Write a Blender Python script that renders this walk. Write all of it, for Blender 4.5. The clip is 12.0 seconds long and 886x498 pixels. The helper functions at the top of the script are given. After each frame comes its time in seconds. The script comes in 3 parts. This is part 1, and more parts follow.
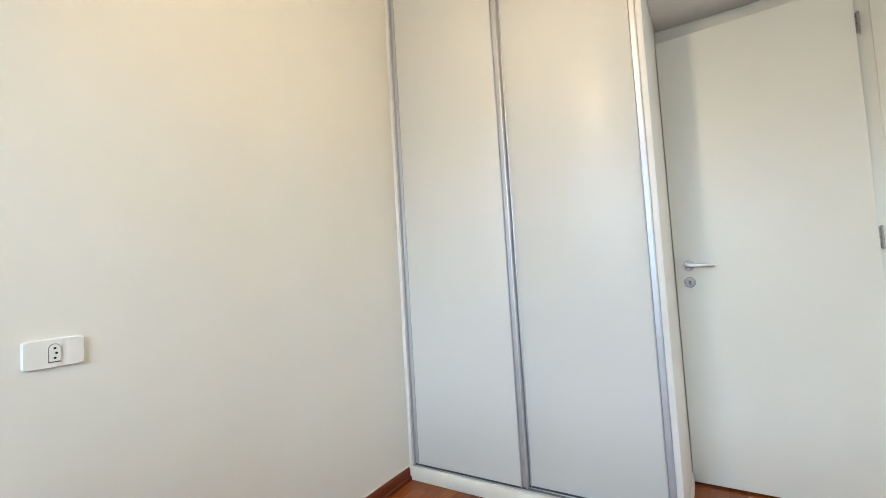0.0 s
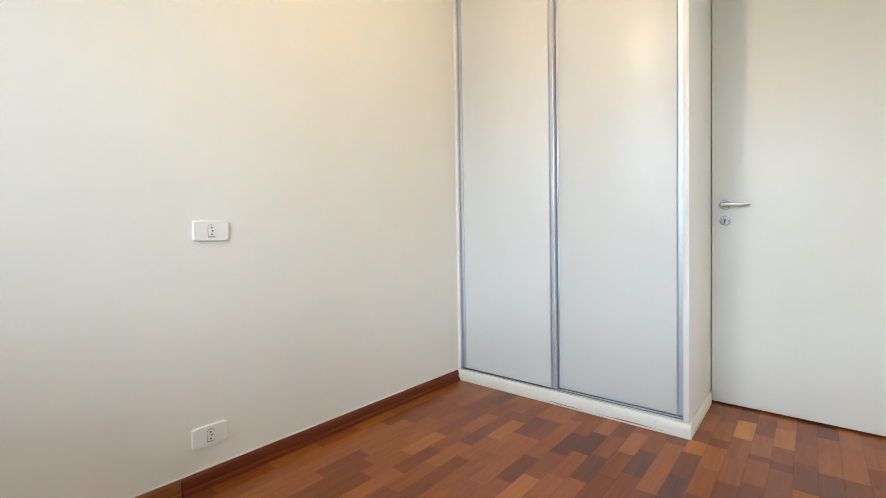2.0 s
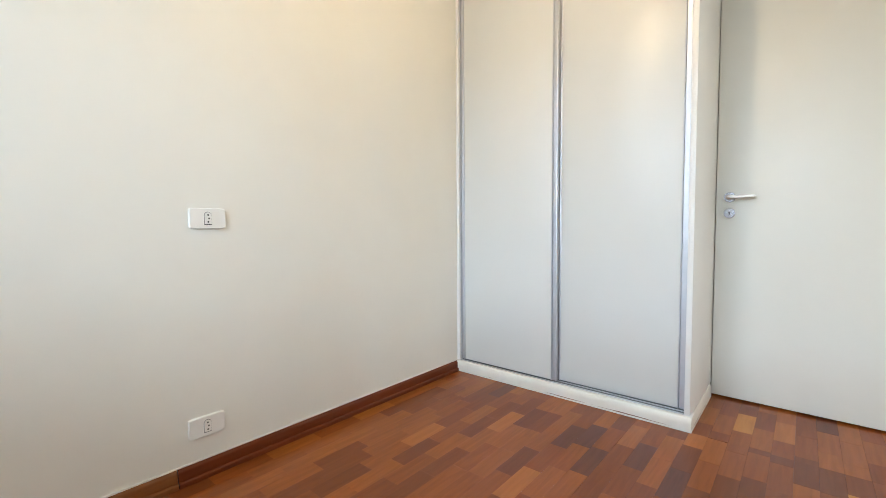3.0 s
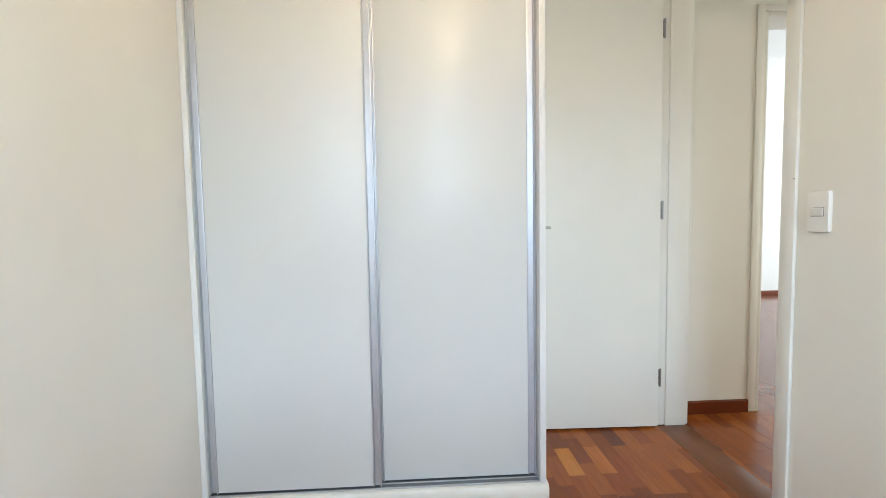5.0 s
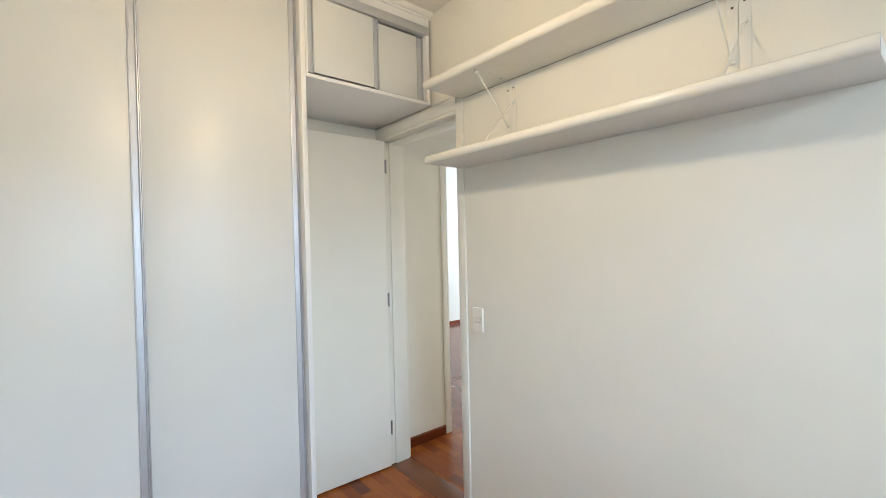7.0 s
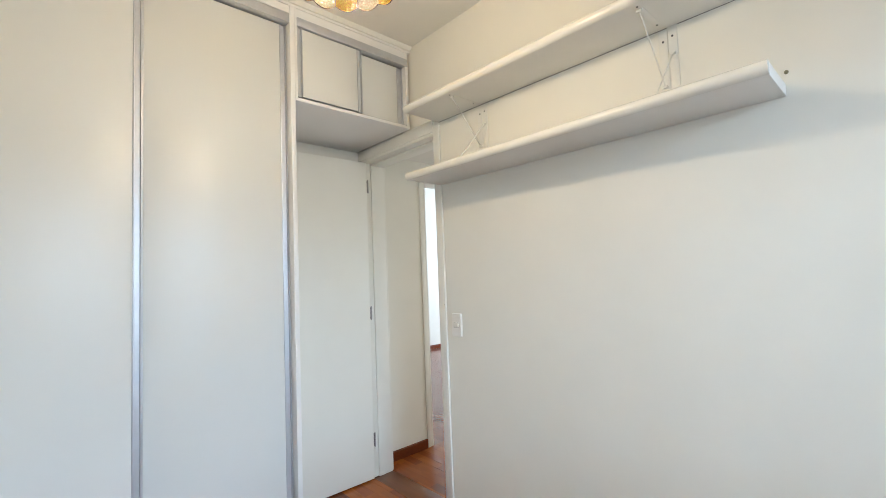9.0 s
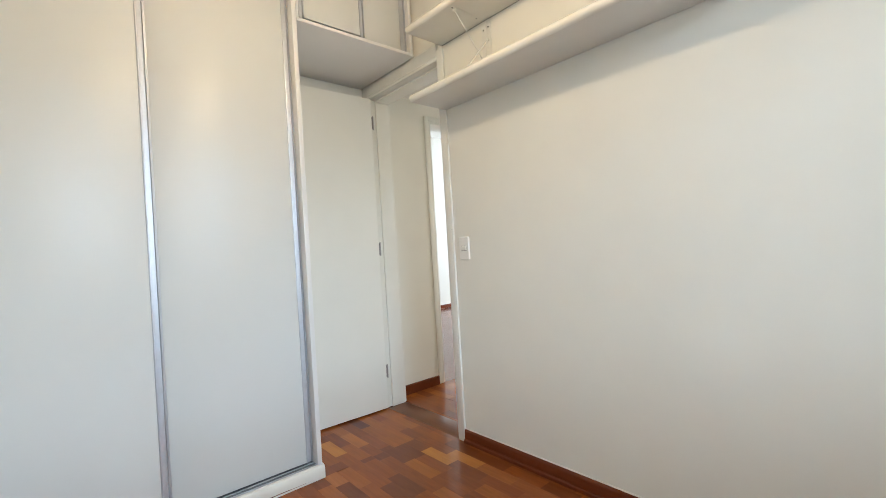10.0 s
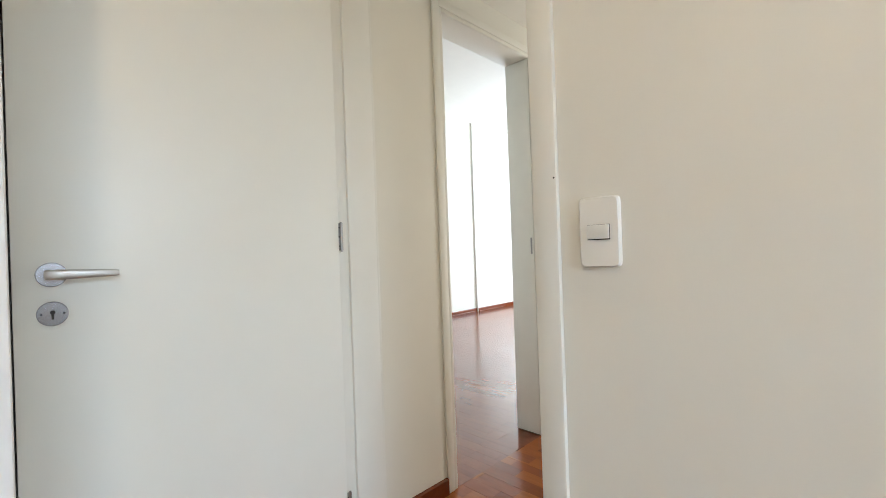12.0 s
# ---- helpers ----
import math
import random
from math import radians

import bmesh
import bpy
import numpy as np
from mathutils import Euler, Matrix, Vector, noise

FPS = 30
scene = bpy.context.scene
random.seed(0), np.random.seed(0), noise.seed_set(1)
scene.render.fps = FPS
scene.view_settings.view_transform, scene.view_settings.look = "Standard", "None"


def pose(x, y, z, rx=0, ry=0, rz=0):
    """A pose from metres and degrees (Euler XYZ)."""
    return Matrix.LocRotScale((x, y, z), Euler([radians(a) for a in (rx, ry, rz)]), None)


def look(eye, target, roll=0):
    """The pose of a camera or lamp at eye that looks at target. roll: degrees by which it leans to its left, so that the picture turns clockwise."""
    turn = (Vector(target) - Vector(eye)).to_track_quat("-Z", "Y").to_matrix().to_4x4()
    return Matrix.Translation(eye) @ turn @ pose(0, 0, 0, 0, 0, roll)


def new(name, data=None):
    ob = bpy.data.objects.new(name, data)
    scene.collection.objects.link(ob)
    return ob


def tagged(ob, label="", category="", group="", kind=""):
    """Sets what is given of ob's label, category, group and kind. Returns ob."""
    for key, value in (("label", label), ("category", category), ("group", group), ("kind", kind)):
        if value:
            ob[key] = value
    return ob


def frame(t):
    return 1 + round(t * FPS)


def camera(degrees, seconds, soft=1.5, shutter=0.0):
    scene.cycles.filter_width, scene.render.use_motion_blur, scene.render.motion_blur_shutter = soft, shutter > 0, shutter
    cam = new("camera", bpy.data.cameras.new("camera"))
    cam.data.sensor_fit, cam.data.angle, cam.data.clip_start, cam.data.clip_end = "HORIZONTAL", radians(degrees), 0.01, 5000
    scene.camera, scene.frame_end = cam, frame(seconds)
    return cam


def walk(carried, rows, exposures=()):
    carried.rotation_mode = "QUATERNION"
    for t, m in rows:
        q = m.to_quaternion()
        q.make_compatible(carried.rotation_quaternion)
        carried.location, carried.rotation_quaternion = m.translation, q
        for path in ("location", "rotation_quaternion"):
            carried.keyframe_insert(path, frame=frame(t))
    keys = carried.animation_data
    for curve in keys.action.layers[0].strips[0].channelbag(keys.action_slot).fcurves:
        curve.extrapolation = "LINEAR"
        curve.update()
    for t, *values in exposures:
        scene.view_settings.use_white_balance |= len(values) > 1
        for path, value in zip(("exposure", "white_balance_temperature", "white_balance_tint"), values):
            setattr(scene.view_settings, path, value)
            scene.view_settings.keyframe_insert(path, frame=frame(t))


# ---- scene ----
EXPOSURE = 0.0
cam = camera(92.0, 12.0, soft=0.9)
PATH = [
    (0, (1.398, -1.794, 1.053), (0.345, -0.097, 1.156), -3.5),
    (0.5, (1.486, -1.894, 0.973), (0.402, -0.214, 1.042), -3.3),
    (1, (1.565, -1.966, 0.938), (0.388, -0.349, 0.969), -3.4),
    (1.5, (1.611, -2.0, 0.907), (0.364, -0.437, 0.889), -2.3),
    (2, (1.633, -2.025, 0.876), (0.331, -0.508, 0.817), -1.0),
    (2.5, (1.641, -2.027, 0.868), (0.316, -0.531, 0.782), -0.7),
    (2.7, (1.635, -2.025, 0.869), (0.306, -0.533, 0.767), -0.6),
    (4.3, (1.139, -1.791, 1.013), (0.558, 0.118, 0.879), -0.6),
    (4.5, (1.038, -1.72, 1.035), (0.619, 0.23, 0.885), -0.8),
    (5, (0.803, -1.515, 1.04), (0.904, 0.479, 0.916), -1.0),
    (5.5, (0.622, -1.51, 1.072), (1.473, 0.296, 0.952), -1.8),
    (6, (0.556, -1.623, 1.164), (1.694, 0.018, 1.063), -1.8),
    (6.5, (0.558, -1.766, 1.311), (1.783, -0.186, 1.244), -1.5),
    (7, (0.49, -1.841, 1.433), (1.766, -0.301, 1.408), -1.3),
    (7.2, (0.461, -1.865, 1.473), (1.757, -0.342, 1.481), -1.2),
    (8.8, (0.379, -1.945, 1.376), (1.745, -0.49, 1.507), -2.3),
    (9, (0.385, -1.952, 1.323), (1.737, -0.482, 1.439), -2.2),
    (9.5, (0.357, -1.965, 1.18), (1.694, -0.478, 1.223), -2.5),
    (10, (0.383, -1.956, 1.05), (1.7, -0.45, 1.054), -3.4),
    (10.5, (0.51, -1.777, 0.98), (1.806, -0.254, 0.937), -3.0),
    (11, (0.697, -1.38, 1.009), (2.013, 0.126, 0.98), -2.6),
    (11.5, (1.001, -1.024, 1.031), (2.304, 0.493, 1.024), -2.1),
    (12, (1.253, -0.644, 1.031), (2.676, 0.762, 1.034), -2.0),
]
EXPOSED = [(0, -0.06, 6350, 9), (2.5, 0.06, 6500, 10), (4.5, 0.06, 6350, 10), (5.0, 0.02, 6250, 9), (5.5, -0.1, 6150, 8), (6.5, -0.15, 6500, 11), (7.0, -0.16, 6180, 9), (9.0, -0.15, 6020, 9), (9.5, -0.15, 6200, 9), (10.5, -0.14, 6450, 10), (12.0, -0.16, 6500, 11)]
walk(cam, [(t, look(eye, target, lean)) for t, eye, target, lean in PATH], [(t, EXPOSURE + e, kelvin, tint) for t, e, kelvin, tint in EXPOSED])

# ---- world, lights ----
world = bpy.data.worlds.new("world")
scene.world = world
world.use_nodes = True
wn, wl = world.node_tree.nodes, world.node_tree.links
sky = wn.new("ShaderNodeTexSky")
sky.sky_type, sky.sun_disc = "NISHITA", False
sky.sun_elevation, sky.sun_rotation = radians(48), radians(318)
wn["Background"].inputs["Strength"].default_value = 0.12
wl.new(sky.outputs["Color"], wn["Background"].inputs["Color"])

sun_data = bpy.data.lights.new("sun", "SUN")
sun_data.energy, sun_data.angle, sun_data.color = 3.0, radians(0.5), (1.0, 0.95, 0.88)
sun = new("sun", sun_data)
sun.matrix_world = look((0, 0, 0), (0.448, -0.497, -0.743))


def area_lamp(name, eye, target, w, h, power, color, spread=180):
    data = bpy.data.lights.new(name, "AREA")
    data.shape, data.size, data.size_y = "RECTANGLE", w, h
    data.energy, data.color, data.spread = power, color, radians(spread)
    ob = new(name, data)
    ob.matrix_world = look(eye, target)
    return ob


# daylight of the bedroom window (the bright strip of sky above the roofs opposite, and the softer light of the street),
# an added lamp for the unseen big window of the room across the hall, and a fill lamp in the hall's added doorway
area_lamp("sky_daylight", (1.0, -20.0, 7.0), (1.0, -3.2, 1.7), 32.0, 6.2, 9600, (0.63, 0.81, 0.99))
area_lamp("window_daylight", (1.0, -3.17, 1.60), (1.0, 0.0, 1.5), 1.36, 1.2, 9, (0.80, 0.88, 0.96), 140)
# added lamp at an unseen window, brightens the room across the hall
area_lamp("far_room_fill", (8.38, 2.4, 1.6), (4.0, 2.6, 1.2), 2.2, 1.7, 240, (0.74, 0.87, 1.0))
# fill lamp with no known source, brightens the hall from its end
area_lamp("hall_fill", (4.32, 0.0, 1.08), (2.2, 0.1, 1.0), 0.9, 1.9, 20, (0.98, 0.96, 0.88))
LAMP, LAMP_Z = (0.97, -0.95), 2.175
bulb_data = bpy.data.lights.new("bulb_light", "POINT")
bulb_data.energy, bulb_data.color, bulb_data.shadow_soft_size = 20.0, (1.0, 0.785, 0.52), 0.045
bulb_light = new("bulb_light", bulb_data)
bulb_light.location = (LAMP[0], LAMP[1], LAMP_Z + 0.055)


# ---- materials ----
def mat(name, color, rough=0.5, metal=0.0, tex=None, scale=8.0, amount=0.06, bump=0.0, bump_scale=60.0, coat=0.0, spec=0.5):
    """A painted or plain surface: colour varied at two scales, gloss varied, fine relief."""
    m = bpy.data.materials.new(name)
    m.use_nodes = True
    n, l = m.node_tree.nodes, m.node_tree.links
    b = n["Principled BSDF"]
    b.inputs["Roughness"].default_value, b.inputs["Metallic"].default_value = rough, metal
    b.inputs["Coat Weight"].default_value, b.inputs["Coat Roughness"].default_value = coat, 0.12
    b.inputs["Specular IOR Level"].default_value = spec
    geo = n.new("ShaderNodeNewGeometry")
    big, small = n.new("ShaderNodeTexNoise"), n.new("ShaderNodeTexNoise")
    big.inputs["Scale"].default_value, small.inputs["Scale"].default_value = 0.9, scale
    big.inputs["Detail"].default_value, small.inputs["Detail"].default_value = 3, 6
    for t in (big, small):
        l.new(geo.outputs["Position"], t.inputs["Vector"])
    add = n.new("ShaderNodeMath")
    add.operation = "ADD"
    l.new(big.outputs["Fac"], add.inputs[0]), l.new(small.outputs["Fac"], add.inputs[1])
    half = n.new("ShaderNodeMath")
    half.operation = "MULTIPLY"
    half.inputs[1].default_value = 0.5
    l.new(add.outputs[0], half.inputs[0])
    ramp = n.new("ShaderNodeValToRGB")
    lo = [c * (1 - amount) for c in color]
    hi = [min(1, c * (1 + amount)) for c in color]
    ramp.color_ramp.elements[0].position, ramp.color_ramp.elements[1].position = 0.35, 0.65
    ramp.color_ramp.elements[0].color, ramp.color_ramp.elements[1].color = (*lo, 1), (*hi, 1)
    l.new(half.outputs[0], ramp.inputs[0])
    l.new(ramp.outputs["Color"], b.inputs["Base Color"])
    rr = n.new("ShaderNodeMapRange")
    rr.inputs["From Min"].default_value, rr.inputs["From Max"].default_value = 0.3, 0.7
    rr.inputs["To Min"].default_value, rr.inputs["To Max"].default_value = rough * 0.88, min(1, rough * 1.12)
    l.new(small.outputs["Fac"], rr.inputs["Value"])
    l.new(rr.outputs["Result"], b.inputs["Roughness"])
    if bump:
        fine = n.new("ShaderNodeTexNoise")
        fine.inputs["Scale"].default_value, fine.inputs["Detail"].default_value = bump_scale, 5
        l.new(geo.outputs["Position"], fine.inputs["Vector"])
        bp = n.new("ShaderNodeBump")
        bp.inputs["Strength"].default_value, bp.inputs["Distance"].default_value = bump, 0.002
        l.new(fine.outputs["Fac"], bp.inputs["Height"])
        l.new(bp.outputs["Normal"], b.inputs["Normal"])
    return m


def wood(name, dark, mid, light, rough=0.22, shade=0.5, along="Y", per_island=False, spec=0.3, relief=0.02):
    """Varnished hardwood: each piece its own tone, long grain, gloss with soft wear."""
    m = bpy.data.materials.new(name)
    m.use_nodes = True
    n, l = m.node_tree.nodes, m.node_tree.links
    b = n["Principled BSDF"]
    b.inputs["Specular IOR Level"].default_value = spec
    geo, info = n.new("ShaderNodeNewGeometry"), n.new("ShaderNodeObjectInfo")
    rnd = geo.outputs["Random Per Island"] if per_island else info.outputs["Random"]
    off = n.new("ShaderNodeVectorMath")
    off.operation = "SCALE"
    off.inputs[0].default_value = (7.0, 13.0, 3.0)
    l.new(rnd, off.inputs["Scale"])
    add = n.new("ShaderNodeVectorMath")
    add.operation = "ADD"
    l.new(geo.outputs["Position"], add.inputs[0]), l.new(off.outputs[0], add.inputs[1])
    mp = n.new("ShaderNodeMapping")
    mp.inputs["Scale"].default_value = (60, 5, 60) if along == "Y" else (5, 60, 60)
    l.new(add.outputs[0], mp.inputs["Vector"])
    grain = n.new("ShaderNodeTexNoise")
    grain.inputs["Scale"].default_value, grain.inputs["Detail"].default_value = 1.0, 8
    grain.inputs["Distortion"].default_value = 0.6
    l.new(mp.outputs[0], grain.inputs["Vector"])
    tone = n.new("ShaderNodeValToRGB")
    tone.color_ramp.elements[0].color, tone.color_ramp.elements[1].color = (*dark, 1), (*light, 1)
    tone.color_ramp.elements[0].position, tone.color_ramp.elements[1].position = 0.0, 1.0
    e = tone.color_ramp.elements.new(shade)
    e.color = (*mid, 1)
    l.new(rnd, tone.inputs[0])
    gr = n.new("ShaderNodeMapRange")
    gr.inputs["From Min"].default_value, gr.inputs["From Max"].default_value = 0.3, 0.7
    gr.inputs["To Min"].default_value, gr.inputs["To Max"].default_value = 0.88, 1.1
    l.new(grain.outputs["Fac"], gr.inputs["Value"])
    mul = n.new("ShaderNodeVectorMath")
    mul.operation = "SCALE"
    l.new(tone.outputs["Color"], mul.inputs[0]), l.new(gr.outputs["Result"], mul.inputs["Scale"])
    l.new(mul.outputs[0], b.inputs["Base Color"])
    wear = n.new("ShaderNodeTexNoise")
    wear.inputs["Scale"].default_value, wear.inputs["Detail"].default_value = 2.2, 1.5
    l.new(geo.outputs["Position"], wear.inputs["Vector"])
    wr = n.new("ShaderNodeMapRange")
    wr.inputs["From Min"].default_value, wr.inputs["From Max"].default_value = 0.3, 0.7
    wr.inputs["To Min"].default_value, wr.inputs["To Max"].default_value = rough * 0.88, rough * 1.2
    l.new(wear.outputs["Fac"], wr.inputs["Value"])
    l.new(wr.outputs["Result"], b.inputs["Roughness"])
    bp = n.new("ShaderNodeBump")
    bp.inputs["Strength"].default_value, bp.inputs["Distance"].default_value = relief, 0.0003
    l.new(grain.outputs["Fac"], bp.inputs["Height"])
    l.new(bp.outputs["Normal"], b.inputs["Normal"])
    return m


def peeling_paint(name, color, under):
    """White paint on the wardrobe's plinth, flaked off in patches along the floor."""
    m = mat(name, color, 0.38, bump=0.15, bump_scale=40)
    n, l = m.node_tree.nodes, m.node_tree.links
    b = n["Principled BSDF"]
    geo, sep = n.new("ShaderNodeNewGeometry"), n.new("ShaderNodeSeparateXYZ")
    l.new(geo.outputs["Position"], sep.inputs[0])
    mp = n.new("ShaderNodeMapping")
    mp.inputs["Scale"].default_value = (3.2, 6, 110)
    mp.inputs["Location"].default_value = (1.3, 0, 0)
    l.new(geo.outputs["Position"], mp.inputs["Vector"])
    t = n.new("ShaderNodeTexNoise")
    t.inputs["Scale"].default_value, t.inputs["Detail"].default_value = 1.0, 7
    l.new(mp.outputs[0], t.inputs["Vector"])
    k = n.new("ShaderNodeMath")
    k.operation = "MULTIPLY_ADD"
    k.inputs[1].default_value, k.inputs[2].default_value = -44.0, -0.07
    up, band = n.new("ShaderNodeMath"), n.new("ShaderNodeMath")
    up.operation, up.inputs[1].default_value = "SUBTRACT", 0.011
    band.operation = "ABSOLUTE"
    l.new(sep.outputs["Z"], up.inputs[0]), l.new(up.outputs[0], band.inputs[0]), l.new(band.outputs[0], k.inputs[0])
    s = n.new("ShaderNodeMath")
    s.operation = "ADD"
    l.new(t.outputs["Fac"], s.inputs[0]), l.new(k.outputs[0], s.inputs[1])
    r = n.new("ShaderNodeMapRange")
    r.inputs["From Min"].default_value, r.inputs["From Max"].default_value = 0.395, 0.42
    l.new(s.outputs[0], r.inputs["Value"])
    mix = n.new("ShaderNodeMix")
    mix.data_type = "RGBA"
    mix.inputs["B"].default_value = (*under, 1)
    l.new(r.outputs["Result"], mix.inputs["Factor"])
    l.new(b.inputs["Base Color"].links[0].from_socket, mix.inputs["A"])
    l.new(mix.outputs["Result"], b.inputs["Base Color"])
    return m


def lamp_glass(name, color):
    """Hammered coloured glass: lets the bulb's light through, with a gloss of its own."""
    m = bpy.data.materials.new(name)
    m.use_nodes = True
    n, l = m.node_tree.nodes, m.node_tree.links
    out = n["Material Output"]
    n.remove(n["Principled BSDF"])
    tr, gl, clear = n.new("ShaderNodeBsdfTranslucent"), n.new("ShaderNodeBsdfGlossy"), n.new("ShaderNodeBsdfRefraction")
    geo, vor = n.new("ShaderNodeNewGeometry"), n.new("ShaderNodeTexVoronoi")
    vor.inputs["Scale"].default_value = 190
    l.new(geo.outputs["Position"], vor.inputs["Vector"])
    ramp = n.new("ShaderNodeValToRGB")
    ramp.color_ramp.elements[0].color = (*[min(1, c * 1.6) for c in color], 1)
    ramp.color_ramp.elements[1].color = (*[c * 0.85 for c in color], 1)
    ramp.color_ramp.elements[0].position, ramp.color_ramp.elements[1].position = 0.15, 0.75
    l.new(vor.outputs["Distance"], ramp.inputs[0])
    bp = n.new("ShaderNodeBump")
    bp.inputs["Strength"].default_value, bp.inputs["Distance"].default_value = 0.7, 0.003
    l.new(vor.outputs["Distance"], bp.inputs["Height"])
    gl.inputs["Roughness"].default_value, clear.inputs["Roughness"].default_value = 0.15, 0.5
    clear.inputs["IOR"].default_value = 1.1
    for node in (tr, clear):
        l.new(ramp.outputs["Color"], node.inputs["Color"])
    for node in (tr, gl, clear):
        l.new(bp.outputs["Normal"], node.inputs["Normal"])
    m1, m2 = n.new("ShaderNodeMixShader"), n.new("ShaderNodeMixShader")
    m1.inputs[0].default_value, m2.inputs[0].default_value = 0.35, 0.04
    l.new(tr.outputs[0], m1.inputs[1]), l.new(clear.outputs[0], m1.inputs[2])
    l.new(m1.outputs[0], m2.inputs[1]), l.new(gl.outputs[0], m2.inputs[2])
    l.new(m2.outputs[0], out.inputs["Surface"])
    return m


WALL = mat("wall_paint", (0.78, 0.762, 0.695), 0.55, amount=0.02, scale=5, bump=0.07, bump_scale=220)
CEIL = mat("ceiling_paint", (0.76, 0.745, 0.69), 0.8, amount=0.02, bump=0.06, bump_scale=150)
TRIM = mat("white_enamel", (0.78, 0.77, 0.71), 0.38, amount=0.02, scale=12, bump=0.12, bump_scale=90)
DOOR = mat("door_lacquer", (0.78, 0.775, 0.715), 0.42, amount=0.015, scale=6, bump=0.05, bump_scale=200)
PANEL = mat("white_laminate", (0.675, 0.68, 0.655), 0.37, amount=0.012, scale=4, bump=0.03, bump_scale=260)
CARCASS = mat("white_melamine", (0.78, 0.775, 0.755), 0.4, amount=0.015, scale=9, bump=0.05, bump_scale=200)
PLINTH = peeling_paint("flaking_plinth_paint", (0.76, 0.735, 0.67), (0.20, 0.075, 0.045))
ALU = mat("brushed_aluminium", (0.57, 0.585, 0.615), 0.44, 0.7, amount=0.05, scale=30)
# darker grey copy of the aluminium: the track groove's shade as colour
ALU_SHADE = mat("shade_toned_aluminium", (0.19, 0.20, 0.22), 0.5, 0.5)
# groove and gap shade put into the colour; screw heads use it too
ALU_DARK = mat("shaded_aluminium_groove", (0.07, 0.07, 0.08), 0.5, 0.5)
STEEL = mat("satin_steel", (0.34, 0.33, 0.325), 0.36, 0.95, amount=0.05, scale=60)
ROSE = mat("polished_steel", (0.33, 0.33, 0.355), 0.235, 0.95, amount=0.01, scale=12)
LEVER = mat("brushed_steel_lever", (0.50, 0.475, 0.44), 0.40, 0.9, amount=0.04, scale=80)
PLUG = mat("brown_plug_plastic", (0.24, 0.21, 0.13), 0.6)
# near-black stands in for the shade inside holes and narrow gaps
DARK = mat("dark_gap", (0.025, 0.022, 0.02), 0.7)
PLASTIC = mat("white_plastic", (0.81, 0.80, 0.755), 0.34, amount=0.01, scale=20)
CREAM = mat("cream_plastic", (0.74, 0.73, 0.68), 0.33, amount=0.02, scale=20)
SHELF = mat("shelf_paint", (0.76, 0.74, 0.69), 0.42, amount=0.03, scale=10, bump=0.1, bump_scale=80)
NOSING = mat("glossy_edge_paint", (0.80, 0.785, 0.72), 0.22, amount=0.03, scale=14, bump=0.06, bump_scale=50)
CAULK = mat("caulk", (0.72, 0.66, 0.60), 0.6, amount=0.08, scale=40)
FLOORWOOD = wood("parquet_varnish", (0.160, 0.042, 0.010), (0.240, 0.061, 0.012), (0.310, 0.090, 0.016), 0.21, spec=0.32)
LIGHTWOOD = wood("pale_parquet_varnish", (0.36, 0.108, 0.019), (0.41, 0.136, 0.022), (0.47, 0.178, 0.027), 0.21)
DARKWOOD = wood("dark_parquet_varnish", (0.12, 0.038, 0.017), (0.13, 0.041, 0.017), (0.14, 0.044, 0.017), 0.22)
FLOORFAR = wood("far_parquet_varnish", (0.16, 0.044, 0.016), (0.175, 0.049, 0.018), (0.19, 0.055, 0.020), 0.17, per_island=True, spec=0.5, relief=0.0)
FLOORREST = wood("parquet_varnish_field", (0.160, 0.042, 0.010), (0.240, 0.061, 0.012), (0.310, 0.090, 0.016), 0.21, spec=0.32, per_island=True)
THRESHOLD = wood("threshold_varnish", (0.15, 0.055, 0.023), (0.16, 0.058, 0.024), (0.17, 0.062, 0.025), 0.32)
BOARD = wood("baseboard_varnish", (0.125, 0.027, 0.008), (0.14, 0.030, 0.009), (0.155, 0.034, 0.010), 0.215)
BOARD_PALE = wood("pale_baseboard_varnish", (0.19, 0.062, 0.018), (0.20, 0.066, 0.019), (0.21, 0.070, 0.02), 0.215)
JOINT = mat("parquet_joint", (0.10, 0.036, 0.015), 0.5)
BRASS = mat("aged_brass", (0.22, 0.15, 0.08), 0.5, 0.9, amount=0.1, scale=50)
BRONZE = mat("dark_bronze", (0.06, 0.035, 0.018), 0.5, 0.6)
AMBER = lamp_glass("amber_hammered_glass", (1.0, 0.45, 0.03))
CLEAR = lamp_glass("clear_hammered_glass", (1.0, 0.80, 0.42))
GROUND = mat("distant_ground", (0.16, 0.16, 0.13), 0.9, amount=0.3, scale=0.2)
GLASS = bpy.data.materials.new("window_glass")
GLASS.use_nodes = True
GLASS.node_tree.nodes["Principled BSDF"].inputs["Transmission Weight"].default_value = 1.0
GLASS.node_tree.nodes["Principled BSDF"].inputs["Roughness"].default_value = 0.02
BULB = bpy.data.materials.new("lit_bulb")
BULB.use_nodes = True
BULB.node_tree.nodes["Principled BSDF"].inputs["Emission Color"].default_value = (1.0, 0.75, 0.45, 1)
BULB.node_tree.nodes["Principled BSDF"].inputs["Emission Strength"].default_value = 12


